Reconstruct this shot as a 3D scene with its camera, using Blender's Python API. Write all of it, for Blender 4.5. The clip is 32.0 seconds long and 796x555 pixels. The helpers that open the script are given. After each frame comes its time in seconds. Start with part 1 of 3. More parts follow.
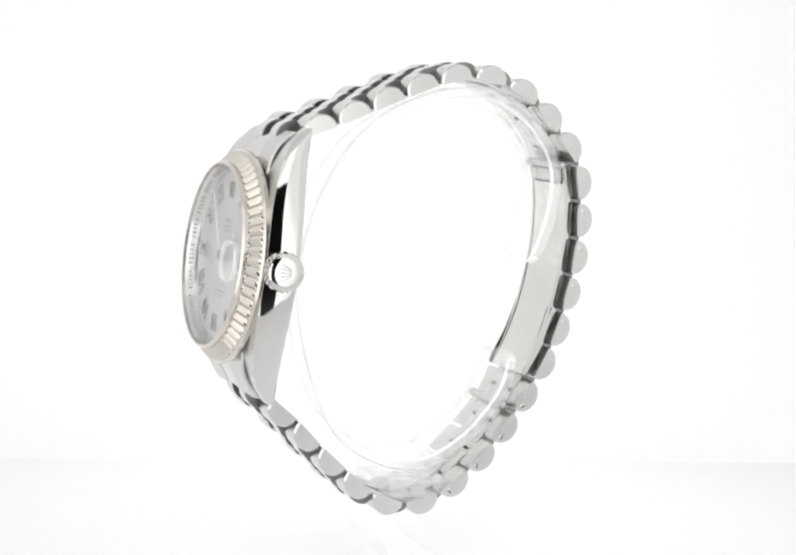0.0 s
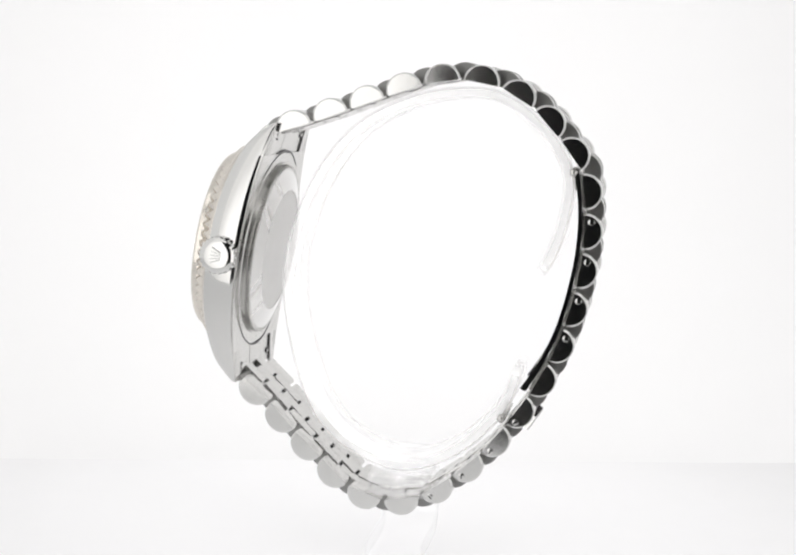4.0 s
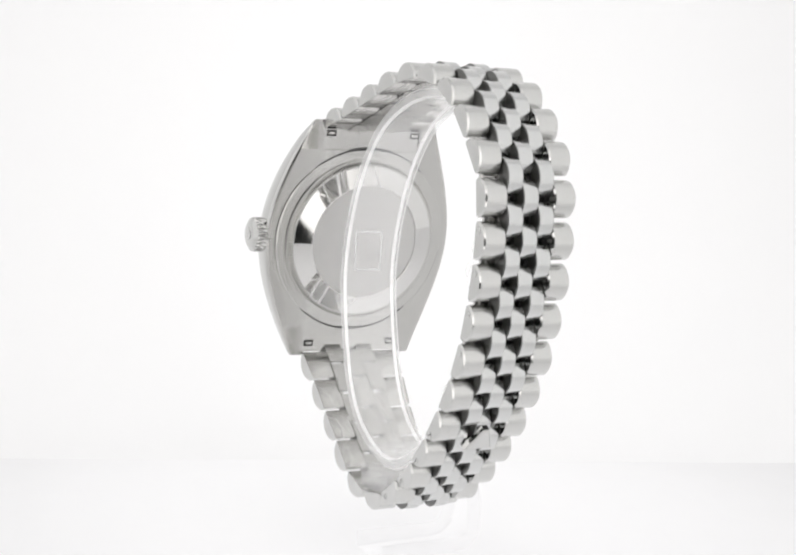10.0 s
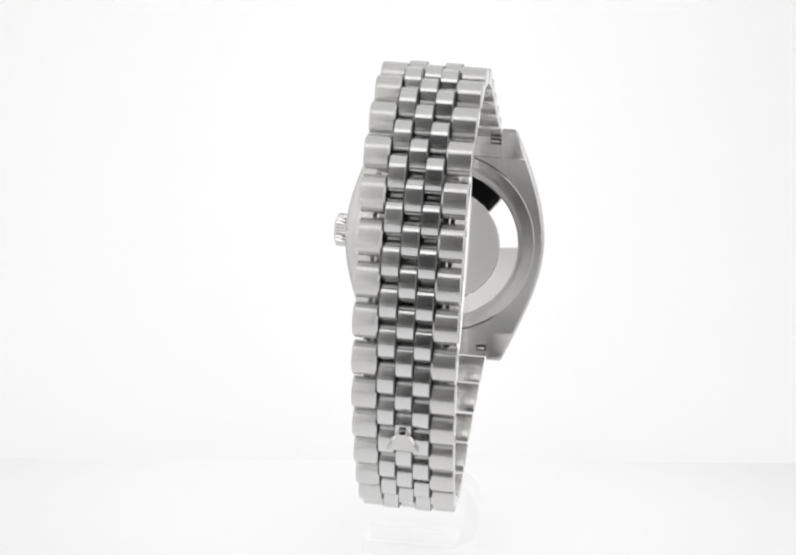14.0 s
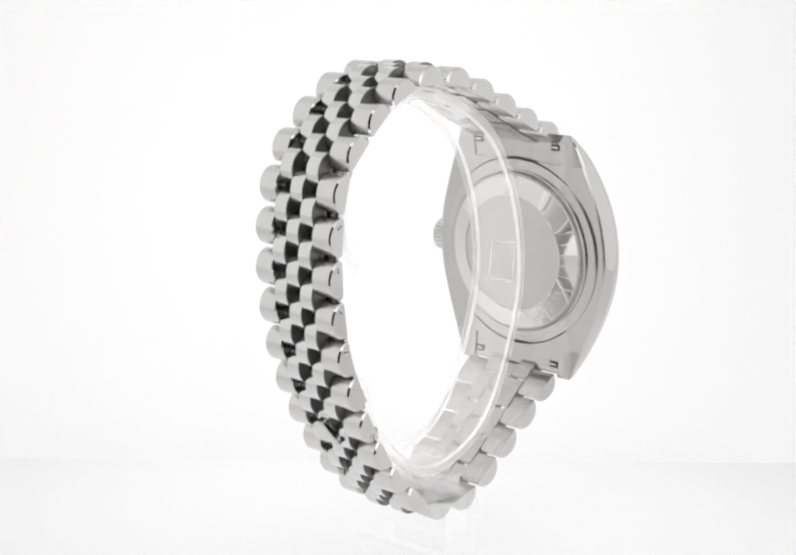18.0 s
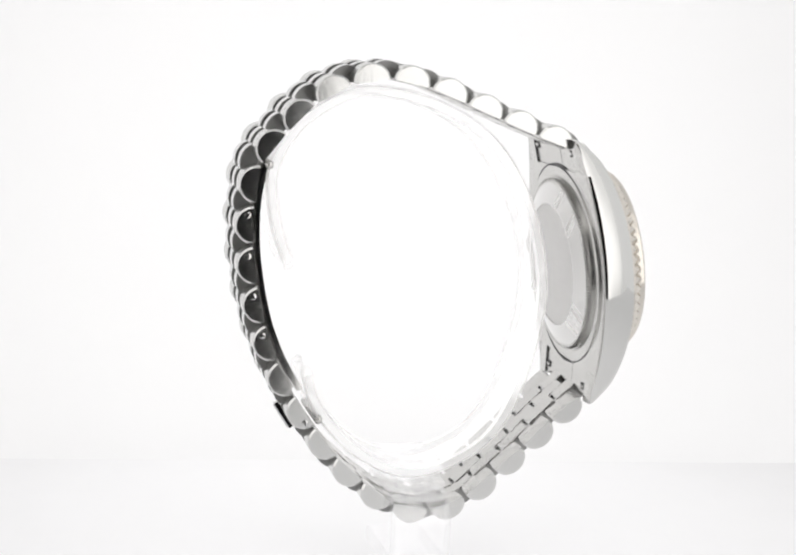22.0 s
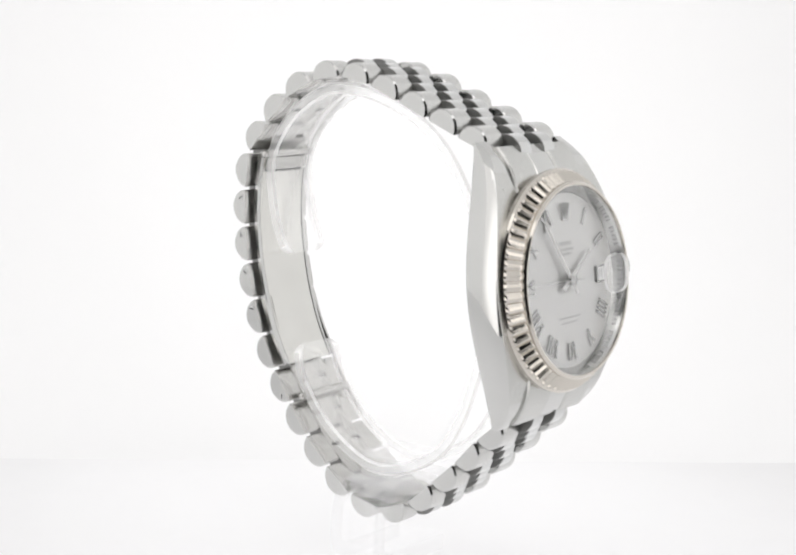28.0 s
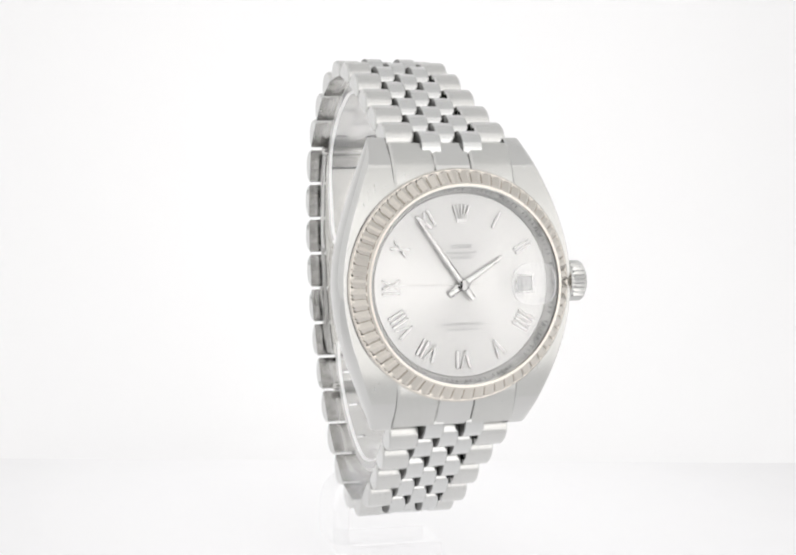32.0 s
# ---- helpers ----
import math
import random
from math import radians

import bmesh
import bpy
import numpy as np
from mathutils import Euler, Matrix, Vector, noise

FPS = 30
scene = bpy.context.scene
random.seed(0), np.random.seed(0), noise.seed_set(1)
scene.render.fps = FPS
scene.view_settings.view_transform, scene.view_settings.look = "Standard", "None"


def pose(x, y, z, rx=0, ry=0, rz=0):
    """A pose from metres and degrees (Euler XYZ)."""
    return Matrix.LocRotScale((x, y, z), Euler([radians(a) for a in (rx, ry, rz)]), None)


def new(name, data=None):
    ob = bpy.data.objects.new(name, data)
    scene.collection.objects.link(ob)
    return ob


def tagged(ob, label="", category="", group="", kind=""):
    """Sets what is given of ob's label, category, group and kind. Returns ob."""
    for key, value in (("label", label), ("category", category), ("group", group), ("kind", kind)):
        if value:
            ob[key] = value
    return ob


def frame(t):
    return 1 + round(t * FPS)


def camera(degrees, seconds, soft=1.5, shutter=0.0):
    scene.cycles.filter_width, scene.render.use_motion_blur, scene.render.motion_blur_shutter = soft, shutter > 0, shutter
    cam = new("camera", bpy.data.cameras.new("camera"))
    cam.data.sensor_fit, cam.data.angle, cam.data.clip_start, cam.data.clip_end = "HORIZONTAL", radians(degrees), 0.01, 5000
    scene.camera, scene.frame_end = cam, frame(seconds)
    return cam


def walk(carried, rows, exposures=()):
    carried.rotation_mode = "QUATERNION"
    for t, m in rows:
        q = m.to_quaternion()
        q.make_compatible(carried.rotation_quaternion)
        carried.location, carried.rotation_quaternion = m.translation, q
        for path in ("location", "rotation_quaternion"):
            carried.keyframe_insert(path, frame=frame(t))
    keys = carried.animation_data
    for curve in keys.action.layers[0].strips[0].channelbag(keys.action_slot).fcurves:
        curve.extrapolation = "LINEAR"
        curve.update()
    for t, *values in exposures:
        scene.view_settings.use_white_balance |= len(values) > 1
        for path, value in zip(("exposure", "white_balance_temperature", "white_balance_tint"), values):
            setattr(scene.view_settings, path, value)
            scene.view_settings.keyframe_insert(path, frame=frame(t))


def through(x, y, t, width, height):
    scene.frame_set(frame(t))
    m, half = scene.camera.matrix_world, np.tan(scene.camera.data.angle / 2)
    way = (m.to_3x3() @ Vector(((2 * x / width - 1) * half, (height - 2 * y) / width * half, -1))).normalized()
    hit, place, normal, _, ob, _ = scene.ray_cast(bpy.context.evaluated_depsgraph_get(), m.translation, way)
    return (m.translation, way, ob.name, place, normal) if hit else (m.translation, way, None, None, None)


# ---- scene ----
cam = camera(29.58, 32.0, soft=2.3)
MM = 0.001
TABLE = 0.0878  # camera height above the white table
CAM = Matrix.Translation((0, -0.2584, TABLE)) @ pose(0, 0, 0, 90 - 8.513, 0, 0.523) @ pose(0, 0, 0, 0, 0, 2.489)
scene.view_settings.exposure = 0.14
walk(cam, [(0.0, CAM), (32.0, CAM)], [(0.0, 0.23), (1.5, 0.2), (3.5, 0.14), (32.0, 0.14)])

# ---- light: a white photo tent with glowing diffusers, open to a dark room at the front ----
world = bpy.data.worlds.new("dim_room")
scene.world = world
world.use_nodes = True
world.node_tree.nodes["Background"].inputs[0].default_value = (0.02, 0.02, 0.02, 1)
world.node_tree.nodes["Background"].inputs[1].default_value = 1.0


# ---- materials ----
def material(name, color, rough=0.5, metal=0.0, spec=0.5):
    m = bpy.data.materials.new(name)
    m.use_nodes = True
    b = m.node_tree.nodes["Principled BSDF"]
    b.inputs["Base Color"].default_value = (*color, 1)
    b.inputs["Roughness"].default_value = rough
    b.inputs["Metallic"].default_value = metal
    b.inputs["Specular IOR Level"].default_value = spec
    return m


def wear(m, scale, amount, rough, spread, bump=0.0, stretch=(1, 1, 1)):
    """Fine grain and broad wear on a material: colour, gloss and relief vary at two scales."""
    t = m.node_tree
    b = t.nodes["Principled BSDF"]
    color = tuple(b.inputs["Base Color"].default_value)
    co = t.nodes.new("ShaderNodeTexCoord")
    mp = t.nodes.new("ShaderNodeMapping")
    mp.inputs["Scale"].default_value = stretch
    t.links.new(co.outputs["Object"], mp.inputs["Vector"])
    fine = t.nodes.new("ShaderNodeTexNoise")
    fine.inputs["Scale"].default_value = scale
    fine.inputs["Detail"].default_value = 4
    t.links.new(mp.outputs["Vector"], fine.inputs["Vector"])
    broad = t.nodes.new("ShaderNodeTexNoise")
    broad.inputs["Scale"].default_value = 160
    broad.inputs["Detail"].default_value = 3
    t.links.new(co.outputs["Object"], broad.inputs["Vector"])
    mix = t.nodes.new("ShaderNodeMix")
    mix.data_type = "RGBA"
    mix.inputs["A"].default_value = tuple(c * (1 - amount) for c in color[:3]) + (1,)
    mix.inputs["B"].default_value = tuple(min(1, c * (1 + amount)) for c in color[:3]) + (1,)
    t.links.new(broad.outputs["Fac"], mix.inputs["Factor"])
    t.links.new(mix.outputs["Result"], b.inputs["Base Color"])
    rr = t.nodes.new("ShaderNodeMapRange")
    rr.inputs["To Min"].default_value = rough - spread
    rr.inputs["To Max"].default_value = rough + spread
    t.links.new(fine.outputs["Fac"], rr.inputs["Value"])
    t.links.new(rr.outputs["Result"], b.inputs["Roughness"])
    if bump:
        bp = t.nodes.new("ShaderNodeBump")
        bp.inputs["Strength"].default_value = bump
        bp.inputs["Distance"].default_value = 0.0001
        t.links.new(fine.outputs["Fac"], bp.inputs["Height"])
        t.links.new(bp.outputs["Normal"], b.inputs["Normal"])
    return m


def glow(name, color, strength, albedo=0.5):
    m = bpy.data.materials.new(name)
    m.use_nodes = True
    b = m.node_tree.nodes["Principled BSDF"]
    b.inputs["Base Color"].default_value = (albedo, albedo, albedo, 1)
    b.inputs["Roughness"].default_value = 0.9
    b.inputs["Specular IOR Level"].default_value = 0.0
    b.inputs["Emission Color"].default_value = (*color, 1)
    b.inputs["Emission Strength"].default_value = strength
    return m


def clear(name, ior):
    """A clear thin solid: light goes straight through, gloss grows to the rim."""
    m = bpy.data.materials.new(name)
    m.use_nodes = True
    t = m.node_tree
    t.nodes.remove(t.nodes["Principled BSDF"])
    see = t.nodes.new("ShaderNodeBsdfTransparent")
    gloss = t.nodes.new("ShaderNodeBsdfGlossy")
    gloss.inputs["Roughness"].default_value = 0.02
    lw = t.nodes.new("ShaderNodeLayerWeight")
    lw.inputs["Blend"].default_value = 0.5
    rim = t.nodes.new("ShaderNodeMath")
    rim.operation = "POWER"
    rim.inputs[1].default_value = 4.0
    t.links.new(lw.outputs["Facing"], rim.inputs[0])
    fr = t.nodes.new("ShaderNodeMapRange")
    fr.inputs["To Min"].default_value = ((ior - 1) / (ior + 1)) ** 2
    fr.inputs["To Max"].default_value = 0.5
    t.links.new(rim.outputs[0], fr.inputs["Value"])
    mix = t.nodes.new("ShaderNodeMixShader")
    t.links.new(fr.outputs[0], mix.inputs[0])
    t.links.new(gloss.outputs[0], mix.inputs[2])
    t.links.new(see.outputs[0], mix.inputs[1])
    t.links.new(mix.outputs[0], t.nodes["Material Output"].inputs["Surface"])
    return m


BRUSHED = wear(material("brushed_steel", (0.66, 0.66, 0.648), 0.3, 1.0), 900, 0.05, 0.25, 0.06, 0.12, (0.06, 1, 1))
BRUSHED_LONG = wear(material("lengthwise_brushed_steel", (0.62, 0.62, 0.605), 0.3, 1.0), 2600, 0.03, 0.26, 0.04, 0.0, (1, 0.04, 1))
LINK_END = wear(material("worn_polished_steel", (0.64, 0.64, 0.63), 0.1, 1.0), 1300, 0.06, 0.12, 0.06, 0.05)
# shade of the slots put into the colour of the centre links' sides
LINK_SIDE_SHADE = wear(material("shade_darkened_steel", (0.25, 0.25, 0.245), 0.36, 1.0), 1300, 0.1, 0.36, 0.06)
CENTRE = wear(material("worn_centre_link_steel", (0.68, 0.685, 0.68), 0.17, 1.0), 500, 0.05, 0.17, 0.04)
SATIN = wear(material("satin_steel", (0.6, 0.595, 0.58), 0.25, 1.0), 1500, 0.07, 0.23, 0.07, 0.06)
POLISHED = wear(material("polished_steel", (0.64, 0.64, 0.63), 0.06, 1.0), 500, 0.03, 0.07, 0.03)
BEVEL = wear(material("mirror_polished_bevel", (0.7, 0.695, 0.685), 0.05, 1.0), 700, 0.03, 0.05, 0.03)
BLADE = wear(material("bright_fine_brushed_steel", (0.72, 0.715, 0.69), 0.22, 1.0), 1500, 0.05, 0.22, 0.06, 0.05)
GOLD = wear(material("white_gold", (0.66, 0.625, 0.575), 0.1, 1.0), 500, 0.03, 0.13, 0.04)
DIAL = wear(material("silver_dial", (0.70, 0.697, 0.69), 0.33, 0.4), 4000, 0.03, 0.32, 0.05)
REHAUT = wear(material("polished_flange", (0.66, 0.66, 0.65), 0.16, 1.0), 900, 0.03, 0.17, 0.05)
APPLIED = wear(material("applied_markers", (0.52, 0.52, 0.515), 0.12, 1.0), 500, 0.02, 0.12, 0.03)
burst = DIAL.node_tree.nodes.new("ShaderNodeTangent")
burst.direction_type = "RADIAL"
burst.axis = "Z"
DIAL.node_tree.links.new(burst.outputs[0], DIAL.node_tree.nodes["Principled BSDF"].inputs["Tangent"])
DIAL.node_tree.nodes["Principled BSDF"].inputs["Anisotropic"].default_value = 0.88
DIAL.node_tree.nodes["Principled BSDF"].inputs["Metallic"].default_value = 0.92
PRINT = material("grey_print", (0.42, 0.42, 0.42), 0.6)
TRACK = material("pale_print", (0.5, 0.5, 0.5), 0.5)
FILM = wear(material("fine_brushed_steel", (0.62, 0.615, 0.605), 0.42, 1.0), 1800, 0.04, 0.42, 0.05, 0.05, (0.1, 1, 1))
# near-black colour that stands in for shade in gaps and slots
SHADE_STEEL = wear(material("shade_dark_steel", (0.07, 0.07, 0.072), 0.35, 0.8), 900, 0.2, 0.38, 0.08)
GREYSTEEL = wear(material("grey_steel", (0.38, 0.38, 0.38), 0.3, 1.0), 900, 0.1, 0.3, 0.06)
RECESS_SHADE = material("recess_shade", (0.02, 0.02, 0.02), 0.5)


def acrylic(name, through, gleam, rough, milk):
    """Clear plastic: through: light that goes straight on; gleam: added gloss; milk: added white, both imitating light
    caught inside the plastic.
    """
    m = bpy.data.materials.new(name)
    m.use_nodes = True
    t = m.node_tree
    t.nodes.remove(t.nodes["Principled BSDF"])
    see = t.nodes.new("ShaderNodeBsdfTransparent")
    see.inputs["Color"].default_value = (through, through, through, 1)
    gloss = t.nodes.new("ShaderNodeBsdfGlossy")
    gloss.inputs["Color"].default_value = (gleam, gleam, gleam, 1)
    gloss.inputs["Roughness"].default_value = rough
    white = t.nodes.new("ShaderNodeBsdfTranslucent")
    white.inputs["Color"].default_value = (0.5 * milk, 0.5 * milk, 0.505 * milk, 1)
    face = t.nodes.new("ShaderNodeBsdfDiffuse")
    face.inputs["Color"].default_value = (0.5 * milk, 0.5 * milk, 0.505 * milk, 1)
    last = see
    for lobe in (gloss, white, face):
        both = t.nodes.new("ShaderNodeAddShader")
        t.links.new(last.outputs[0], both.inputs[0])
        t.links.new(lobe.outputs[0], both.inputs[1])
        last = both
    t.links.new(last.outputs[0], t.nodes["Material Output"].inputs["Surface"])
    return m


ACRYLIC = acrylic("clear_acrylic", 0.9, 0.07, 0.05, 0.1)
EDGE_WHITE = acrylic("whitened_acrylic_edge", 0.75, 0.13, 0.3, 0.16)
RIM = acrylic("brightened_clear_rim", 0.36, 0.52, 0.4, 0.36)
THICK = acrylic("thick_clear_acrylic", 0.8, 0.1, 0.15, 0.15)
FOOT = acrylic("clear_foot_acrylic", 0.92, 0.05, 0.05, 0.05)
FOOT_EDGE = acrylic("whitened_foot_edge", 0.8, 0.1, 0.25, 0.1)
SAPPHIRE = clear("sapphire_crystal", 1.5)
MAGNIFIER = acrylic("magnifier_glass", 0.92, 0.05, 0.03, 0.08)
# the table's glow is added; it evens out the shade under the stand
PAPER = wear(glow("glowing_white_table", (0.99, 0.98, 0.995), 0.5, 0.5), 300, 0.015, 0.5, 0.05)
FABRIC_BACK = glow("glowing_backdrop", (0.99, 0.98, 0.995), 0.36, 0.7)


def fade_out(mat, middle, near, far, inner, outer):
    """Paints a falloff into the emission: the sheet glows less towards its edges."""
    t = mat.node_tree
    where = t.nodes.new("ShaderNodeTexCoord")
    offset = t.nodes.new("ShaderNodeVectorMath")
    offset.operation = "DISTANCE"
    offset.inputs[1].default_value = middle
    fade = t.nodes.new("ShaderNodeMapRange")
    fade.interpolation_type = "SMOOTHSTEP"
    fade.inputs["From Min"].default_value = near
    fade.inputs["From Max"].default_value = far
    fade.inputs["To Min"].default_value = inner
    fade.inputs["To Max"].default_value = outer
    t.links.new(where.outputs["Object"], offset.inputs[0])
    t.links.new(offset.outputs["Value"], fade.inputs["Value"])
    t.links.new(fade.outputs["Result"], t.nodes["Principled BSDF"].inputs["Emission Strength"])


FABRIC_TOP = glow("glowing_ceiling_diffuser", (1.0, 0.995, 0.99), 0.3)
FABRIC_SIDE = glow("glowing_side_diffuser", (1.0, 0.995, 0.99), 0.46)
# unseen panel above the opening, its glow added to brighten the watch
FLAP = glow("glowing_front_flap", (1.0, 0.99, 0.98), 1.1)
FRONT = glow("glowing_front_softbox", (1.0, 0.98, 0.96), 1.02)
# falloff painted into the glow of backdrop, front panels and table
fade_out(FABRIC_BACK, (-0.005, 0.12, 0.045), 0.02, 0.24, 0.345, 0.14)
fade_out(FRONT, (0.012, -0.205, 0.06), 0.13, 0.26, 1.22, 0.65)
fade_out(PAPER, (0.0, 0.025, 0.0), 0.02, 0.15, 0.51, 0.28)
BLACK = material("black_cloth", (0.012, 0.012, 0.012), 0.9, 0.0, 0.1)


# ---- mesh helpers ----
def part(name, bm, mat, parent, label="", m=None, smooth=None):
    me = bpy.data.meshes.new(name)
    bmesh.ops.recalc_face_normals(bm, faces=bm.faces)
    bm.to_mesh(me)
    bm.free()
    me.materials.append(mat)
    if smooth is not None:
        me.shade_smooth()
        me.set_sharp_from_angle(angle=radians(smooth))
    return put(name, me, parent, label, m)


def put(name, me, parent, label="", m=None):
    ob = new(name, me)
    ob.parent = parent
    if m is not None:
        ob.matrix_basis = m
    if label:
        tagged(ob, label)
    return ob


def loft(bm, loops, closed=False, caps=True):
    """Joins rings of points, each of the same count, into a skin."""
    rings = [[bm.verts.new(p) for p in loop] for loop in loops]
    pairs = list(zip(rings, rings[1:])) + ([(rings[-1], rings[0])] if closed else [])
    for a, b in pairs:
        for i in range(len(a)):
            j = (i + 1) % len(a)
            bm.faces.new((a[i], a[j], b[j], b[i]))
    if caps and not closed:
        bm.faces.new(rings[0][::-1])
        bm.faces.new(rings[-1])
    return bm


def lathe(bm, profile, n=96):
    """Turns (radius, height) pairs about z; a closed profile makes a ring."""
    loops = []
    for k in range(n):
        a = 2 * math.pi * k / n
        loops.append([(r * math.cos(a) * MM, r * math.sin(a) * MM, h * MM) for r, h in profile])
    return loft(bm, loops, closed=True)


def disc(bm, profile, n=96):
    """A solid of revolution, from (radius, height) pairs, capped at both ends."""
    loops = [[(r * math.cos(2 * math.pi * k / n) * MM, r * math.sin(2 * math.pi * k / n) * MM, h * MM) for k in range(n)] for r, h in profile]
    return loft(bm, loops)


def slab(bm, x0, x1, y0, y1, z0, z1, bevel=0.0):
    """A box in millimetres, with eased edges."""
    c = ((x0 + x1) / 2 * MM, (y0 + y1) / 2 * MM, (z0 + z1) / 2 * MM)
    m = Matrix.Translation(c) @ Matrix.Diagonal(((x1 - x0) * MM, (y1 - y0) * MM, (z1 - z0) * MM, 1))
    made = bmesh.ops.create_cube(bm, size=1, matrix=m)
    if bevel:
        edges = list({e for v in made["verts"] for e in v.link_edges})
        bmesh.ops.bevel(bm, geom=edges, offset=bevel * MM, segments=2, affect="EDGES", profile=0.6)
    return bm


# ---- the tent and the table ----
def plane_wall(name, corners, mat, label, thick=0.004):
    bm = bmesh.new()
    n = (Vector(corners[1]) - Vector(corners[0])).cross(Vector(corners[2]) - Vector(corners[0])).normalized() * thick
    loft(bm, [corners, [tuple(Vector(c) - n) for c in corners]])
    ob = part(name, bm, mat, None)
    return tagged(ob, label, kind="structure")


TW, TF, TB, TH = 0.26, -0.205, 0.30, 0.46  # half width, front, back, height of the tent
SEAM = 0.0597  # the table's far edge, where the backdrop begins
TURN = radians(-8.5)


def table():
    bm = bmesh.new()
    w = TW
    k = math.tan(TURN)
    slope = lambda x: SEAM - k * x
    outline = [(-w, -0.108), (w, -0.108), (w, slope(w)), (-w, slope(-w))]
    loft(bm, [[(x, y, -0.02) for x, y in outline], [(x, y, 0) for x, y in outline]])
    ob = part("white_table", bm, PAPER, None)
    tagged(ob, "smooth white table top under the display stand", kind="structure")


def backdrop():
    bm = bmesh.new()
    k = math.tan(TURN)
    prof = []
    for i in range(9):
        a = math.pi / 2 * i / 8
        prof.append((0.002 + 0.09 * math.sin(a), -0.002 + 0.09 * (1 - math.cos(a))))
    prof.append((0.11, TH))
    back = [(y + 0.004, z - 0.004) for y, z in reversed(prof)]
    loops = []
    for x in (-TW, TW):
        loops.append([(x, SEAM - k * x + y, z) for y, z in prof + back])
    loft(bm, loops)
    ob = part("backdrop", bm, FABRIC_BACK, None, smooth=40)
    tagged(ob, "seamless white backdrop with a falloff painted into its glow", kind="structure")


table()
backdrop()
plane_wall("wall_left", [(-TW, TF, -0.12), (-TW, TB, -0.12), (-TW, TB, TH), (-TW, TF, TH)], FABRIC_SIDE, "glowing white fabric side of the photo tent")
plane_wall("wall_right", [(TW, TB, -0.12), (TW, TF, -0.12), (TW, TF, TH), (TW, TB, TH)], FABRIC_SIDE, "glowing white fabric side of the photo tent")
plane_wall("ceiling", [(-TW, TF, TH), (-TW, TB, TH), (TW, TB, TH), (TW, TF, TH)], FABRIC_TOP, "glowing white fabric top of the photo tent")
OPEN_L, OPEN_R, OPEN_Z = -0.053, 0.076, 0.27
plane_wall("wall_front_left", [(OPEN_L, TF, -0.12), (-TW, TF, -0.12), (-TW, TF, TH), (OPEN_L, TF, TH)], FRONT, "white fabric front of the photo tent")
plane_wall("wall_front_right", [(TW, TF, -0.12), (OPEN_R, TF, -0.12), (OPEN_R, TF, TH), (TW, TF, TH)], FRONT, "white fabric front of the photo tent")
plane_wall("wall_front_top", [(OPEN_R, TF, OPEN_Z), (OPEN_L, TF, OPEN_Z), (OPEN_L, TF, TH), (OPEN_R, TF, TH)], FLAP, "glowing white fabric flap above the tent's opening")
plane_wall("floor", [(-TW, TF, -0.12), (TW, TF, -0.12), (TW, TB, -0.12), (-TW, TB, -0.12)], BLACK, "black cloth floor below the table")

# the dark room outside the tent
ROOM = wear(material("dark_grey_paint", (0.09, 0.09, 0.09), 0.8, 0.0, 0.2), 12, 0.1, 0.8, 0.05)
RX, RZ0, RZ1 = 1.6, -0.13, 2.2
plane_wall("ground", [(-RX, -RX, RZ0), (RX, -RX, RZ0), (RX, RX, RZ0), (-RX, RX, RZ0)], ROOM, "dark support under the photo tent")
plane_wall("wall_south", [(RX, -RX, RZ0), (-RX, -RX, RZ0), (-RX, -RX, RZ1), (RX, -RX, RZ1)], ROOM, "dark plain wall of the unlit room")
plane_wall("wall_north", [(-RX, RX, RZ0), (RX, RX, RZ0), (RX, RX, RZ1), (-RX, RX, RZ1)], ROOM, "dark plain wall of the unlit room")
plane_wall("wall_west", [(-RX, -RX, RZ0), (-RX, RX, RZ0), (-RX, RX, RZ1), (-RX, -RX, RZ1)], ROOM, "dark plain wall of the unlit room")
plane_wall("wall_east", [(RX, RX, RZ0), (RX, -RX, RZ0), (RX, -RX, RZ1), (RX, RX, RZ1)], ROOM, "dark plain wall of the unlit room")
plane_wall("room_ceiling", [(-RX, -RX, RZ1), (-RX, RX, RZ1), (RX, RX, RZ1), (RX, -RX, RZ1)], ROOM, "dark plain ceiling of the unlit room")

# ---- the watch: frame of the loop and of the case ----
LOOP = Matrix.Translation((3.535 * MM, 0, TABLE)) @ Matrix.Rotation(0.0248, 4, "Y")
TILT = radians(7.0)
CASE = LOOP @ Matrix((
    (-1, 0, 0, 0.35 * MM),
    (0, -math.sin(TILT), math.cos(TILT), 29.70 * MM),
    (0, math.cos(TILT), math.sin(TILT), -35.0 * MM),
    (0, 0, 0, 1)))

BEZEL = CASE @ Matrix.Translation((0, 0, -0.9 * MM))
DIAL_POSE = BEZEL

watch = new("wrist_watch")
tagged(watch, "silver steel wristwatch with fluted bezel, closed round a clear stand", "watch")

# the chain of links: one start, one pitch, a heading for each link
PITCH = 6.586
START = (23.29, -14.81)
HEADINGS = (160.5, 158.6, 158.3, 159.3, 169.6, 189.0, 209.8, 226.3, 232.3, 262.1, 270.2, 277.7, 283.1, 289.7, 297.9,
            303.5, 307.4, 316.9, 323.1, 348.8, 379.7, 402.8, 402.7, 407.0, 401.0)
joints = [Vector(START)]
for h in HEADINGS:
    joints.append(joints[-1] + PITCH * Vector((math.cos(radians(h)), math.sin(radians(h)))))


def half_width(k):
    return float(np.interp(k, (0, 2, 5, 8, 9, 15, 19, 22, 24), (9.9, 9.3, 8.6, 8.4, 8.3, 8.3, 8.2, 8.8, 9.7)))


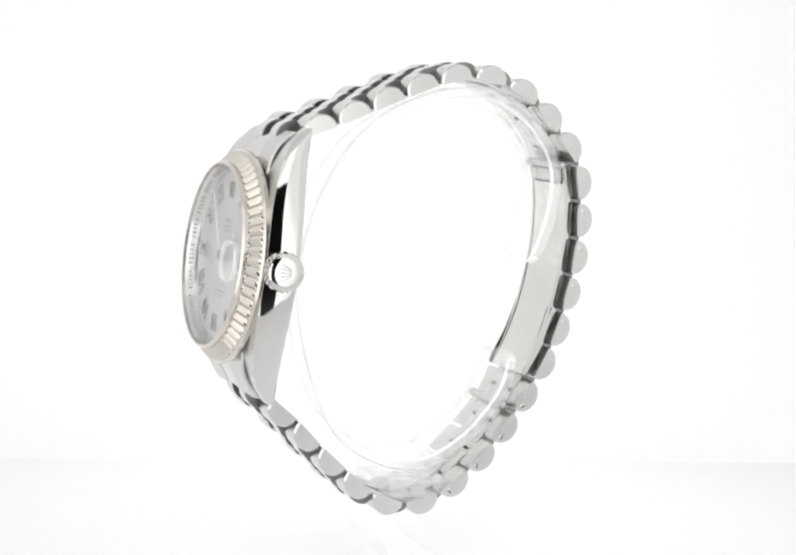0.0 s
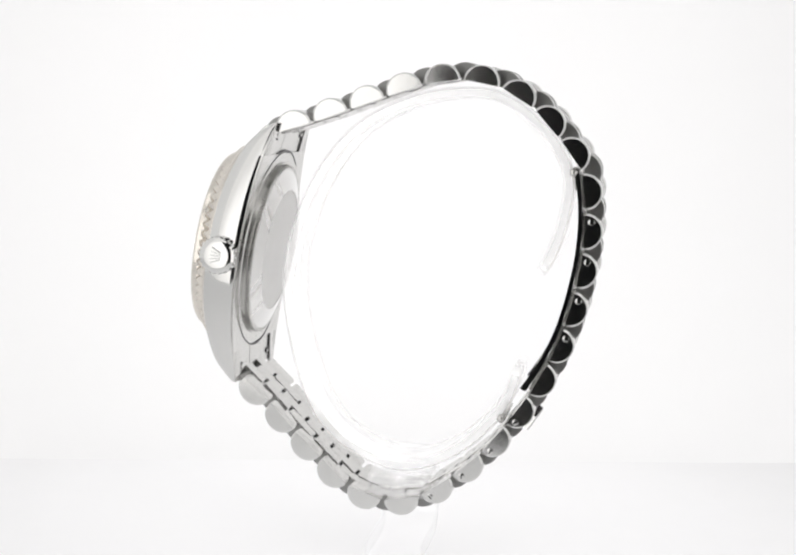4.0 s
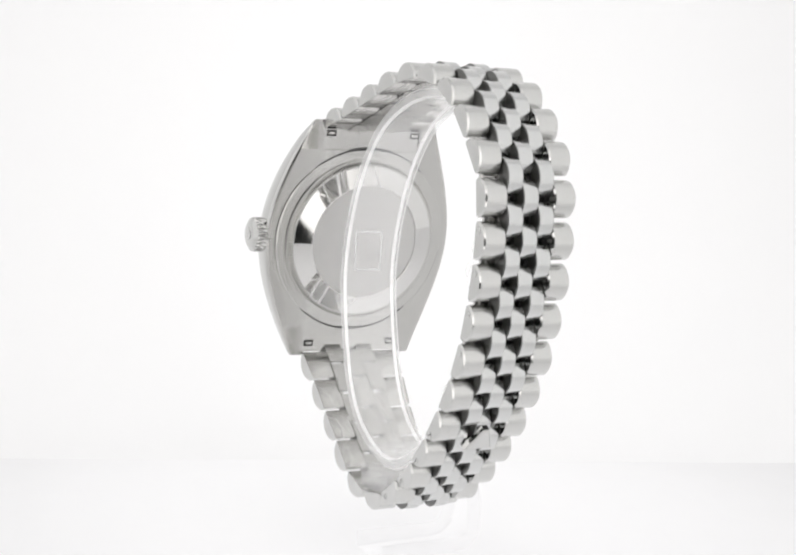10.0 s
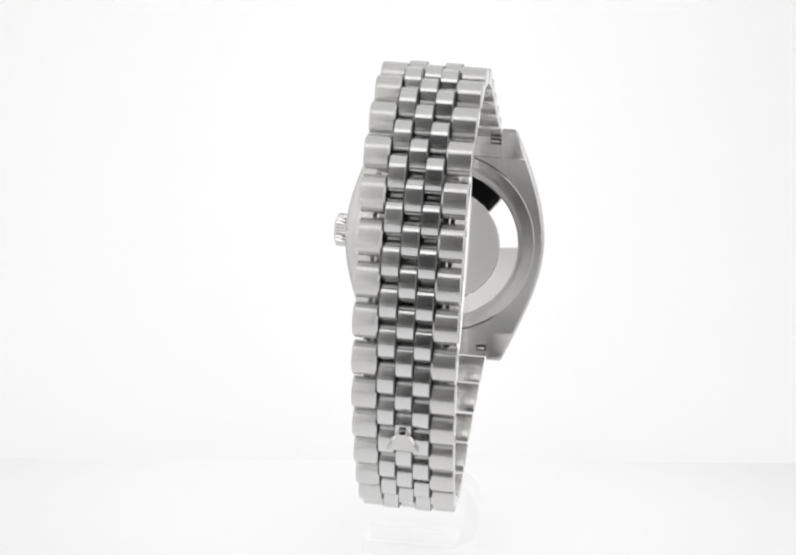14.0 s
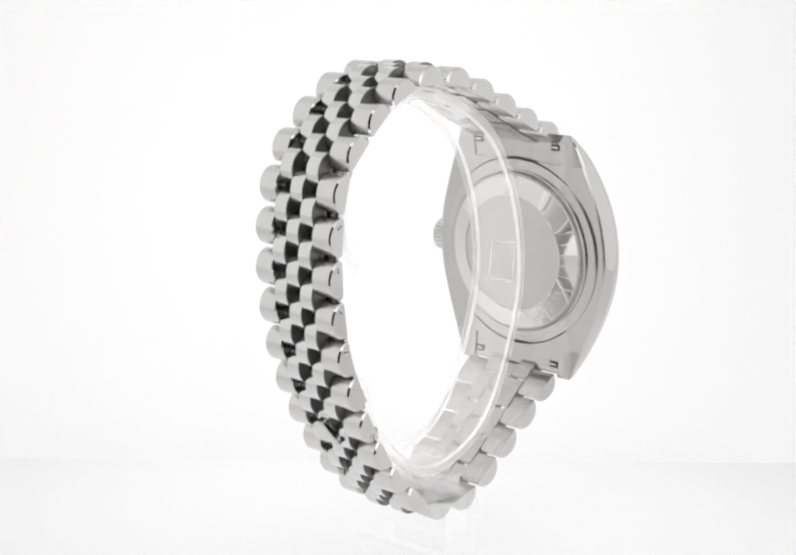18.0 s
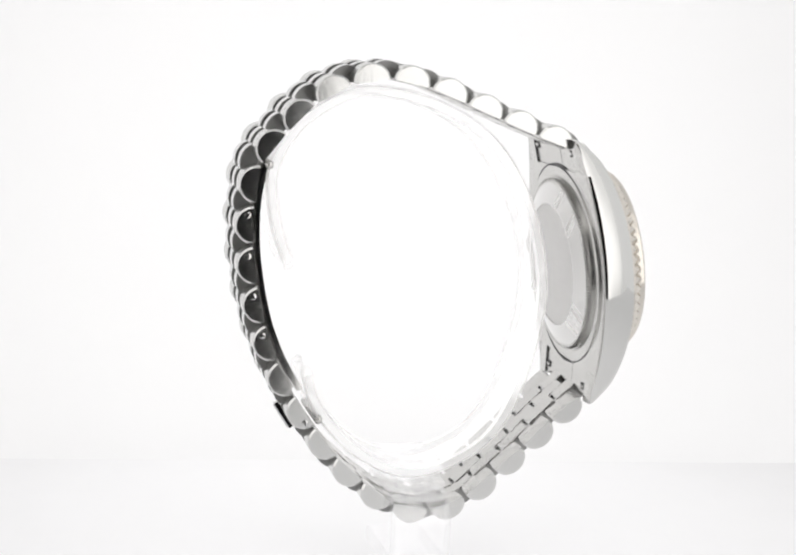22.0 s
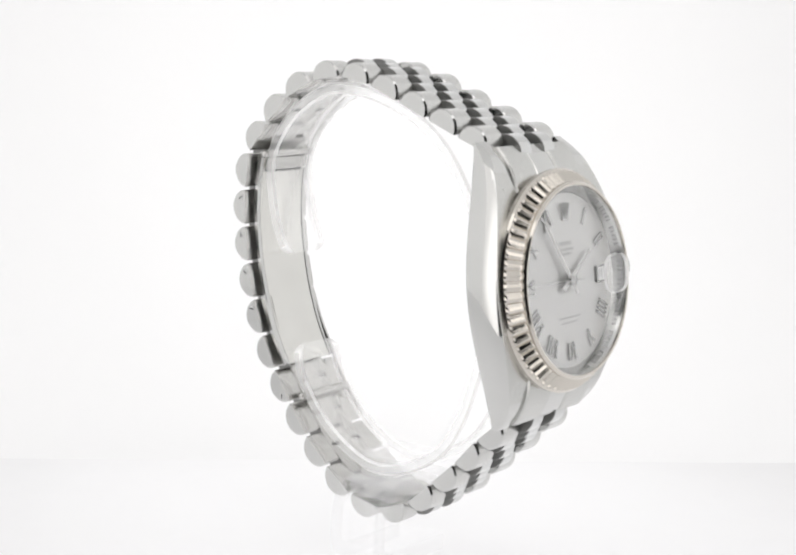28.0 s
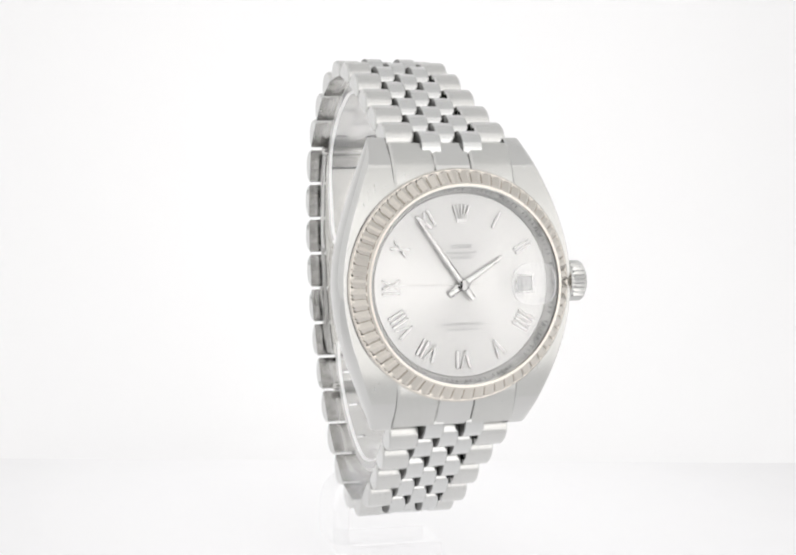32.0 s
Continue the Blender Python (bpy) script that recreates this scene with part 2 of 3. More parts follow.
def link_pose(p, heading, x=0.0):
    """x across the band, y along the chain, z outwards."""
    a = radians(heading)
    y = (0, math.cos(a), math.sin(a))
    z = (0, math.sin(a), -math.cos(a))
    return LOOP @ Matrix(((-1, y[0], z[0], x * MM), (0, y[1], z[1], p[0] * MM), (0, y[2], z[2], p[1] * MM), (0, 0, 0, 1)))


def bar_mesh(name, width, radius, height, base, mat, ease=0.25, n=16, ends=None, back=None, side=0, lean=0.0):
    """A short bar with a D-shaped section: flat inside, rounded outside, eased ends."""
    bm = bmesh.new()

    def section(x, s):
        pts = []
        for i in range(n + 1):
            a = math.pi * i / n
            y = math.cos(a)
            rise = math.sin(a)
            at = x + (side * lean * radius * y if x * side > 0 else 0)
            pts.append((at * MM, radius * s * y * MM, (base + (height - base) * rise - (1 - s) * 2) * MM))
        for y in (-(radius - 0.3), radius - 0.3):
            at = x + (side * lean * y if x * side > 0 else 0)
            pts.append((at * MM, y * s * MM, (0.3 - 0.3 * s) * MM))
        return pts

    w = width / 2
    loft(bm, [section(-w, 1 - ease / 2.6), section(-w + ease, 1), section(w - ease, 1), section(w, 1 - ease / 2.6)])
    me = bpy.data.meshes.new(name)
    bmesh.ops.recalc_face_normals(bm, faces=bm.faces)
    bm.to_mesh(me)
    bm.free()
    me.materials.append(mat)
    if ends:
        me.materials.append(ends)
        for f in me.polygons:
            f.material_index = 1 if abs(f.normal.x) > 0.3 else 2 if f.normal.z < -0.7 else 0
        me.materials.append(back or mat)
    me.shade_smooth()
    me.set_sharp_from_angle(angle=radians(32))
    return me


def boxes(rows, bevel=0.0):
    bm = bmesh.new()
    for r in rows:
        slab(bm, *r, bevel)
    return bm


def bracelet():
    for k, h in enumerate(HEADINGS):
        mid = (joints[k] + joints[k + 1]) / 2
        hw = half_width(k)
        cw = hw * 2 * 0.17
        ow = hw - 1.5 * cw
        q = min(max(k, 0.5), 23.5)
        lean = (half_width(q + 0.5) - half_width(q - 0.5)) / PITCH  # the band's taper slants the links' outer ends
        for s in (-1, 1):
            outer = bar_mesh("outer_link", ow - 0.06, PITCH / 2 - 0.26, 3.0, 0.25, BRUSHED, ends=LINK_END, back=SATIN, side=-s, lean=lean)
            put("outer_link", outer, watch, m=link_pose(mid, h, s * (hw - ow / 2)))
        # side faces coloured darker to imitate shade in the slots
        inner = bar_mesh("centre_link", cw - 0.08, PITCH / 2 - 0.22, 2.9, 0.2, CENTRE, 0.12, 18, ends=LINK_SIDE_SHADE)
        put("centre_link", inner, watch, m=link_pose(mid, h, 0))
        # dark slabs for the shade deep between the rows, narrow slits at the joints
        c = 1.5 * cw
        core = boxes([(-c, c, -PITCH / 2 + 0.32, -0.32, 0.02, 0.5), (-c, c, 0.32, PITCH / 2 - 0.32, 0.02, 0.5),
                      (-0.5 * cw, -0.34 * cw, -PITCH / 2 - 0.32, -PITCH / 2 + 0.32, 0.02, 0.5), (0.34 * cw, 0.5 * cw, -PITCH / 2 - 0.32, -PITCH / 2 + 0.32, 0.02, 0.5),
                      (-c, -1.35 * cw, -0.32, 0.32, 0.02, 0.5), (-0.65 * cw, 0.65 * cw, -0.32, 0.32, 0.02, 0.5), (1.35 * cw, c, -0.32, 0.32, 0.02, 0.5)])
        body = part("link_gap_shade", core, SHADE_STEEL, watch, m=link_pose(mid, h, 0))
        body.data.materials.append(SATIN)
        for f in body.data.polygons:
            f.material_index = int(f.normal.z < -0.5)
        length = PITCH / 2 - 0.3
        plate = slab(bmesh.new(), -0.5 * cw + 0.01, 0.5 * cw - 0.01, -length, length, -0.14, -0.002, 0.05)
        part("link_plate", plate, SATIN, watch, m=link_pose(mid, h, 0))
        stops = [(joints[k], (HEADINGS[max(k - 1, 0)] + h) / 2)]
        if k == len(HEADINGS) - 1:
            stops.append((joints[k + 1], h))
        for at, turn in stops:
            for s in (-1, 1):
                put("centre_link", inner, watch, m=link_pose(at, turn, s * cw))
                plate = slab(bmesh.new(), -0.5 * cw + 0.01, 0.5 * cw - 0.01, -length, length, -0.14, -0.002, 0.05)
                part("link_plate", plate, SATIN, watch, m=link_pose(at, turn, s * cw))


def clasp():
    # flat bases under the links of the clasp
    for k in range(9, 15):
        bm = slab(bmesh.new(), -5.3, 5.3, -2.9, 2.9, -0.5, -0.02, 0.12)
        part("clasp_base", bm, SATIN, watch, m=link_pose((joints[k] + joints[k + 1]) / 2, HEADINGS[k]))
    # long folded blades inside
    def strip(first, last, off, thick, x0, x1, name, extra=0.0, mat=SATIN):
        loops = []
        pts = []
        for k in range(first, last + 1):
            h = HEADINGS[min(k, last - 1)] if k == last else (HEADINGS[k] if k == first else (HEADINGS[k - 1] + HEADINGS[k]) / 2)
            pts.append((joints[k], radians(h)))
        steps = 8
        for i in range(len(pts) - 1):
            p0, p1, p2, p3 = pts[max(i - 1, 0)][0], pts[i][0], pts[i + 1][0], pts[min(i + 2, len(pts) - 1)][0]
            for j in range(steps + (i == len(pts) - 2)):
                f = j / steps
                p = 0.5 * (2 * p1 + (p2 - p0) * f + (2 * p0 - 5 * p1 + 4 * p2 - p3) * f * f + (3 * p1 - p0 - 3 * p2 + p3) * f ** 3)
                ease = f * f * (3 - 2 * f)
                a = pts[i][1] + (pts[i + 1][1] - pts[i][1]) * ease
                n = Vector((math.sin(a), -math.cos(a)))
                o = off + extra * (i + f) / (len(pts) - 1)
                q0, q1 = p - n * o, p - n * (o + thick)
                loops.append([(x0 * MM, q0.x * MM, q0.y * MM), (x1 * MM, q0.x * MM, q0.y * MM), (x1 * MM, q1.x * MM, q1.y * MM), (x0 * MM, q1.x * MM, q1.y * MM)])
        bm = loft(bmesh.new(), loops)
        return part(name, bm, mat, watch, m=LOOP, smooth=30)

    strip(9, 15, 0.75, 0.5, -5.45, 5.45, "clasp_blade", mat=BLADE)
    for x0, x1 in ((-6.35, -5.64), (5.64, 6.35)):
        strip(9, 15, 0.7, 0.65, x0, x1, "clasp_rail", mat=POLISHED)
    for x0, x1 in ((-6.85, -6.37), (6.37, 6.85)):
        strip(13, 15, 0.4, 0.8, x0, x1, "clasp_ear", 0.6, POLISHED)
    strip(13, 15, 1.2, 0.12, -5.0, 5.0, "clasp_lever", -0.12, BLADE)
    for k, o in ((9, -1.6), (16, -1.2)):
        bm = bmesh.new()
        loops = []
        for x, r in ((-6.6, 0.3), (-6.45, 0.6), (-6.2, 0.75), (6.2, 0.75), (6.45, 0.6), (6.6, 0.3)):
            loops.append([(x * MM, r * math.cos(math.pi * i / 10) * MM, r * math.sin(math.pi * i / 10) * MM) for i in range(20)])
        part("hinge_pin", loft(bm, loops), SATIN, watch, m=link_pose(joints[k], HEADINGS[k], 0) @ Matrix.Translation((0, 0, o * MM)), smooth=50)
    # the flat catch below the upper hinge
    bm = slab(bmesh.new(), -5.0, 5.0, 0.7, 3.0, -2.1, -1.25, 0.35)
    part("clasp_catch", bm, SATIN, watch, "small rounded steel bar inside the clasp", link_pose(joints[9], HEADINGS[9], 0), smooth=40)
    # dark strip in place of the shadow under the catch
    bm = slab(bmesh.new(), -4.6, 4.6, 2.9, 3.5, -1.4, -1.24)
    part("catch_shade", bm, SHADE_STEEL, watch, "narrow dark strip for the shade in a gap", link_pose(joints[9], HEADINGS[9], 0))
    # rounded pin ends on one flank of the links, slotted screw heads on the other
    for side, first, last, y in ((-1, 10, 13, -1.65), (1, 10, 13, -1.65), (-1, 15, 18, 1.75), (1, 15, 15, 1.75)):
        for k in range(first, last + 1):
            mid = (joints[k] + joints[k + 1]) / 2
            spot = link_pose(mid, HEADINGS[k], side * half_width(k)) @ Matrix.Translation((0, y * MM, 1.05 * MM)) @ Matrix.Rotation(-side * math.pi / 2, 4, "Y")
            head = part("link_screw", disc(bmesh.new(), [(0.56, -0.1), (0.54, 0.03), (0.44, 0.06), (0.24, 0.065), (0.1, 0.07)], 20), LINK_END, watch, m=spot, smooth=60)
            # raised dark bars stand in for the shade in the screw slots
            if side > 0 or k > 14:
                part("screw_slot", slab(bmesh.new(), -0.45, 0.45, -0.1, 0.1, 0.03, 0.085), SHADE_STEEL, head, m=Matrix.Rotation(0.7 * k, 4, "Z"))
    # the maker's mark, a plain raised shape
    bm = bmesh.new()
    foot = [(-2.3, -1.9), (2.3, -1.9), (1.2, 0.4), (0.5, 2.1), (-0.5, 2.1), (-1.2, 0.4)]
    loft(bm, [[(x * MM, y * MM, 2.2 * MM) for x, y in foot], [(x * MM, y * MM, 3.1 * MM) for x, y in foot], [(x * 0.85 * MM, y * 0.85 * MM, 3.35 * MM) for x, y in foot]])
    part("clasp_emblem", bm, POLISHED, watch, "raised bright steel emblem", link_pose(joints[16], HEADINGS[15], 0) @ Matrix.Rotation(math.pi, 4, "Z") @ Matrix.Translation((0, 2.5 * MM, 0.15 * MM)) @ Matrix.Scale(1.12, 4))


def case_half(y):
    u = min(1.05, abs(y) / 22.0)
    return 19.1 - 6.4 * (0.75 * u * u + 0.25 * (3 * u * u - 2 * u ** 3))


def case_back_z(y):
    return -3.0 - 1.3 * (abs(y) / 22.0) ** 3


def case_front_z(y):
    return 2.5 - 4.4 * (abs(y) / 22.0) ** 3 - 1.2 * (max(0.0, abs(y) - 18.0) / 4.3) ** 2


def flank(y, s=1):
    w, zb, zf = case_half(y), case_back_z(y), case_front_z(y)
    t = zf - zb
    pts = [(w - 0.6, zb), (w - 0.2, zb + 0.04 * t), (w - 0.05, zb + 0.1 * t)]
    for f, d in ((0.2, 0.0), (0.32, 0.0), (0.45, 0.01), (0.56, 0.06), (0.67, 0.18), (0.78, 0.38), (0.88, 0.66)):
        pts.append((w - 0.7 * d, zb + f * t))
    pts += [(w - 0.76, zf - 0.04), (w - 0.83, zf)]
    return [(s * x * MM, y * MM, z * MM) for x, z in pts]


def middle_case():
    bm = bmesh.new()
    body = [-17 + 34 * i / 40 for i in range(41)]
    loops = []
    for y in body:
        loops.append(flank(y, 1) + flank(y, -1)[::-1])
    loft(bm, loops)
    for sy in (-1, 1):
        for sx in (-1, 1):
            ring = []
            for i in range(13):
                y = 17 + (5.7 if sy > 0 else 5.3) * i / 12
                inner = [(9.75, case_front_z(y)), (9.75, case_back_z(y))]
                if i == 12:
                    row = [(x + (11.2 * MM - x) * 0.1, yy, z + (((case_back_z(y) + case_front_z(y)) / 2) * MM - z) * 0.14) for x, yy, z in flank(y)]
                else:
                    row = flank(y)
                row = row + [(x * MM, y * MM, z * MM) for x, z in inner]
                ring.append([(sx * x, sy * yy, z) for x, yy, z in row])
            loft(bm, ring)
    bmesh.ops.remove_doubles(bm, verts=bm.verts, dist=0.00002)
    c = part("middle_case", bm, POLISHED, watch, "polished steel case with four lugs", CASE, smooth=24)
    c.data.materials.append(SATIN)
    c.data.materials.append(BRUSHED_LONG)
    for f in c.data.polygons:
        f.material_index = 1 if f.normal.z < -0.75 else 2 if f.normal.z > 0.93 else 0


def end_links():
    for s in (-1, 1):
        def piece(x0, x1, mat, lift, bump, hollow, name):
            loops = []
            for i in range(11):
                y = 14.5 + 7.3 * i / 10
                f = i / 10
                z = case_front_z(y) + lift + 0.8 * f * f + bump * math.sin(math.pi * min(1.0, 1.4 * f))
                zb = case_back_z(y) + hollow
                e = 0.3
                loops.append([(x0 * MM, s * y * MM, (z - e) * MM), ((x0 + e) * MM, s * y * MM, z * MM), ((x1 - e) * MM, s * y * MM, z * MM), (x1 * MM, s * y * MM, (z - e) * MM), (x1 * MM, s * y * MM, zb * MM), (x0 * MM, s * y * MM, zb * MM)])
            e = part(name, loft(bmesh.new(), loops), mat, watch, m=CASE, smooth=28)
            e.data.materials.append(SATIN)
            for face in e.data.polygons:
                face.material_index = int(face.normal.z < -0.6)
        piece(2.98, 9.72, BRUSHED_LONG, 0.2, 0.25, 0.3, "end_link_shoulder")
        piece(-9.72, -2.98, BRUSHED_LONG, 0.2, 0.25, 0.3, "end_link_shoulder")
        piece(-2.95, 2.95, POLISHED, 0.02, 0.3, 0.27, "end_link_centre")


def bezel():
    bm = bmesh.new()
    lathe(bm, [(17.2, 2.6), (17.75, 2.9), (17.8, 3.6), (17.55, 3.95), (16.5, 3.95), (16.0, 2.6)], 128)
    b = part("bezel", bm, GOLD, watch, "fluted white gold bezel", BEZEL, smooth=30)
    bm = bmesh.new()
    flutes, sub = 60, 4
    loops = []
    for k in range(flutes * sub):
        a = 2 * math.pi * k / (flutes * sub)
        f = (1.0, 0.45, 0.0, 0.45)[k % sub]
        d = 0.6 * f
        prof = [(16.6, 3.6), (17.5 - 0.1 * f, 3.95), (17.35 - d * 0.6, 4.45 - 0.38 * f), (15.65 - d * 0.25, 5.8 - 0.48 * f), (15.5, 5.9), (15.3, 5.0)]
        loops.append([(r * math.cos(a) * MM, r * math.sin(a) * MM, h * MM) for r, h in prof])
    part("fluted_ring", loft(bm, loops, closed=True), GOLD, b)
    bm = bmesh.new()
    lathe(bm, [(15.5, 5.6), (15.6, 6.3), (15.35, 6.65), (15.0, 6.6), (14.95, 5.6)], 128)
    part("crystal_rim", bm, GOLD, b, smooth=30)
    bm = bmesh.new()
    lathe(bm, [(13.95, 4.2), (14.1, 4.65), (14.9, 6.2), (15.3, 6.2), (15.3, 3.4)], 128)
    ring = part("inner_ring", bm, REHAUT, b, smooth=30)
    # fine engraving round the flange, as plain bars
    bm = bmesh.new()
    for i in range(120):
        if i % 6 == 5:
            continue
        a = 2 * math.pi * i / 120
        lean = Matrix.Rotation(a, 4, "Z") @ Matrix.Translation((14.5 * MM, 0, 5.42 * MM)) @ Matrix.Rotation(-1.095, 4, "Y")
        bmesh.ops.create_cube(bm, size=1, matrix=lean @ Matrix.Diagonal((0.75 * MM, 0.32 * MM, 0.03 * MM, 1)))
    tagged(part("engraving", bm, GREYSTEEL, ring), "fine dark engraved bars", kind="stuff")


def roman(text):
    """Strokes (x0, y0, x1, y1, width) of a numeral, one unit high, centred."""
    out, x = [], 0.0
    for c in text:
        if c == "I":
            out.append((x + 0.09, 0, x + 0.09, 1, 0.16)); x += 0.3
        elif c == "V":
            out += [(x + 0.05, 1, x + 0.36, 0, 0.17), (x + 0.68, 1, x + 0.36, 0, 0.09)]; x += 0.82
        else:
            out += [(x + 0.06, 1, x + 0.64, 0, 0.17), (x + 0.64, 1, x + 0.06, 0, 0.09)]; x += 0.82
    half = (x - 0.12) / 2
    return [(a - half, b, c - half, d, w) for a, b, c, d, w in out]


def stroke(bm, x0, y0, x1, y1, w, z0, z1):
    d = Vector((x1 - x0, y1 - y0)).normalized()
    n = Vector((-d.y, d.x)) * w / 2
    pts = [(x0 + n.x, y0 + n.y), (x1 + n.x, y1 + n.y), (x1 - n.x, y1 - n.y), (x0 - n.x, y0 - n.y)]
    c = Vector(((x0 + x1) / 2, (y0 + y1) / 2))
    top = [(c.x + (x - c.x) * 0.94, c.y + (y - c.y) * 0.94) for x, y in pts]
    loft(bm, [[(x * MM, y * MM, z0 * MM) for x, y in pts], [(x * MM, y * MM, (z0 * 0.4 + z1 * 0.6) * MM) for x, y in pts], [(x * MM, y * MM, z1 * MM) for x, y in top]])


DZ = 4.3


def dial():
    bm = bmesh.new()
    disc(bm, [(13.9, DZ - 0.5), (13.9, DZ)], 128)
    d = part("dial", bm, DIAL, watch, "silver dial with applied roman numerals", DIAL_POSE)
    for hour, text in ((1, "I"), (2, "II"), (4, "IIII"), (5, "V"), (6, "VI"), (7, "VII"), (8, "VIII"), (9, "IX"), (10, "X"), (11, "XI")):
        bm = bmesh.new()
        for x0, y0, x1, y1, w in roman(text):
            s = 2.8
            stroke(bm, x0 * s * 0.85, 9.9 + y0 * s, x1 * s * 0.85, 9.9 + y1 * s, w * s * 0.85, DZ, DZ + 0.3)
        part("numeral", bm, APPLIED, d, m=Matrix.Rotation(-radians(30 * hour), 4, "Z"))
    bm = bmesh.new()
    for i in range(60):
        a = radians(6 * i)
        r0 = 13.1 if i % 5 else 12.95
        stroke(bm, r0 * math.sin(a), r0 * math.cos(a), 13.5 * math.sin(a), 13.5 * math.cos(a), 0.12, DZ, DZ + 0.03)
    part("minute_track", bm, TRACK, d)
    # the maker's mark at twelve: a plain five-rayed shape
    bm = bmesh.new()
    for i in range(5):
        x = (i - 2) * 0.55
        stroke(bm, x * 0.5, 9.9, x * 1.15, 12.4 - 0.12 * abs(i - 2), 0.18, DZ, DZ + 0.3)
    stroke(bm, -0.8, 9.8, 0.8, 9.8, 0.5, DZ, DZ + 0.3)
    part("dial_emblem", bm, APPLIED, d)
    # unreadable print: plain bars
    for w, h, y in ((3.4, 0.7, 5.9), (4.8, 0.38, 4.9), (3.4, 0.38, 4.2), (6.8, 0.34, -5.9), (4.8, 0.28, -6.7)):
        bm = bmesh.new()
        n = int(w / 0.36)
        for i in range(n):
            x = -w / 2 + (i + 0.5) * w / n
            slab(bm, x - 0.1, x + 0.1, y - h / 2, y + h / 2, DZ + 0.001, DZ + 0.025)
        part("printed_line", bm, PRINT, d)
    bm = bmesh.new()
    slab(bm, 8.95, 11.35, -1.15, 1.15, DZ + 0.001, DZ + 0.05)
    w = part("date_window", bm, material("date_disc", (0.8, 0.8, 0.8), 0.5), d)
    bm = bmesh.new()
    for x0, x1, y0, y1 in ((8.7, 11.6, 1.15, 1.4), (8.7, 11.6, -1.4, -1.15), (8.7, 8.95, -1.15, 1.15), (11.35, 11.6, -1.15, 1.15)):
        slab(bm, x0, x1, y0, y1, DZ + 0.001, DZ + 0.3)
    part("date_frame", bm, APPLIED, d)
    bm = bmesh.new()
    for x0, x1, y0, y1 in ((9.75, 9.9, -0.6, 0.6), (10.4, 10.55, -0.6, 0.6)):
        slab(bm, x0, x1, y0, y1, DZ + 0.06, DZ + 0.075)
    part("date_mark", bm, PRINT, d)


def pointers():
    def pointer(name, angle, length, tail, w0, w1, z):
        bm = bmesh.new()
        out = [(-w0 / 2, -tail), (w0 / 2, -tail), (w0 / 2, 0), (w1 / 2, length), (-w1 / 2, length), (-w0 / 2, 0)]
        loft(bm, [[(x * MM, y * MM, z * MM) for x, y in out], [(x * 0.5 * MM, y * MM, (z + 0.18) * MM) for x, y in out]])
        part(name, bm, REHAUT, watch, m=DIAL_POSE @ Matrix.Rotation(-radians(angle), 4, "Z"))
    pointer("hour_pointer", 57, 7.6, 2.6, 1.0, 0.55, DZ + 0.55)
    pointer("minute_pointer", 325, 12.0, 2.6, 0.95, 0.5, DZ + 0.85)
    pointer("second_pointer", 272, 12.5, 3.2, 0.16, 0.1, DZ + 1.15)
    bm = bmesh.new()
    disc(bm, [(0.85, DZ + 0.4), (0.85, DZ + 1.3), (0.6, DZ + 1.42)], 32)
    part("pointer_hub", bm, APPLIED, watch, m=DIAL_POSE, smooth=30)


def crystal():
    bm = bmesh.new()
    disc(bm, [(14.9, 5.7), (14.95, 6.5), (14.7, 6.72)], 128)
    c = part("crystal", bm, SAPPHIRE, watch, "flat clear sapphire crystal", BEZEL, smooth=20)
    c.visible_shadow = False
    bm = bmesh.new()
    loops = []
    for z, s in ((6.725, 1.0), (7.35, 1.0), (7.7, 0.9), (7.95, 0.6), (8.02, 0.2)):
        ring = []
        for i in range(40):
            a = 2 * math.pi * i / 40
            cx, sy = math.cos(a), math.sin(a)
            q = (abs(cx) ** 2.8 + abs(sy) ** 2.8) ** (-1 / 2.8)
            ring.append(((10.7 + 3.5 * s * q * cx) * MM, 3.15 * s * q * sy * MM, z * MM))
        loops.append(ring)
    g = part("date_magnifier", loft(bm, loops), MAGNIFIER, c, "rounded magnifying lens over the date", smooth=35)
    g.visible_shadow = False
    # lens sides brightened to imitate a rim catching light
    g.data.materials.append(RIM)
    for f in g.data.polygons:
        f.material_index = int(abs(f.normal.z) < 0.5)


def crown():
    bm = bmesh.new()
    n = 96
    loops = []
    def ring(x, r, flute):
        row = []
        for k in range(n):
            a = 2 * math.pi * k / n
            rr = r - flute * (0.5 - 0.5 * math.cos(a * 24))
            row.append((x * MM, rr * math.cos(a) * MM, rr * math.sin(a) * MM))
        return row
    for x, r, f in ((17.6, 2.2, 0), (18.4, 3.0, 0), (18.7, 3.0, 0.1), (18.9, 3.2, 0.35), (20.7, 3.2, 0.35), (20.9, 3.0, 0.1), (21.0, 2.75, 0), (21.2, 2.5, 0), (21.32, 2.0, 0), (21.34, 0.9, 0)):
        loops.append(ring(x, r, f))
    c = part("crown", loft(bm, loops), POLISHED, watch, "fluted winding crown of polished steel", CASE, smooth=30)
    bm = bmesh.new()
    for i in range(5):
        y = (i - 2) * 0.55
        bmesh.ops.create_cone(bm, cap_ends=True, segments=8, radius1=0.12 * MM, radius2=0.1 * MM, depth=1.7 * MM,
                              matrix=Matrix.Translation((21.33 * MM, 0.85 * y * MM, 0.1 * MM)) @ Matrix.Rotation(radians(-12 * (i - 2)), 4, "X"))
    part("crown_emblem", bm, POLISHED, c)


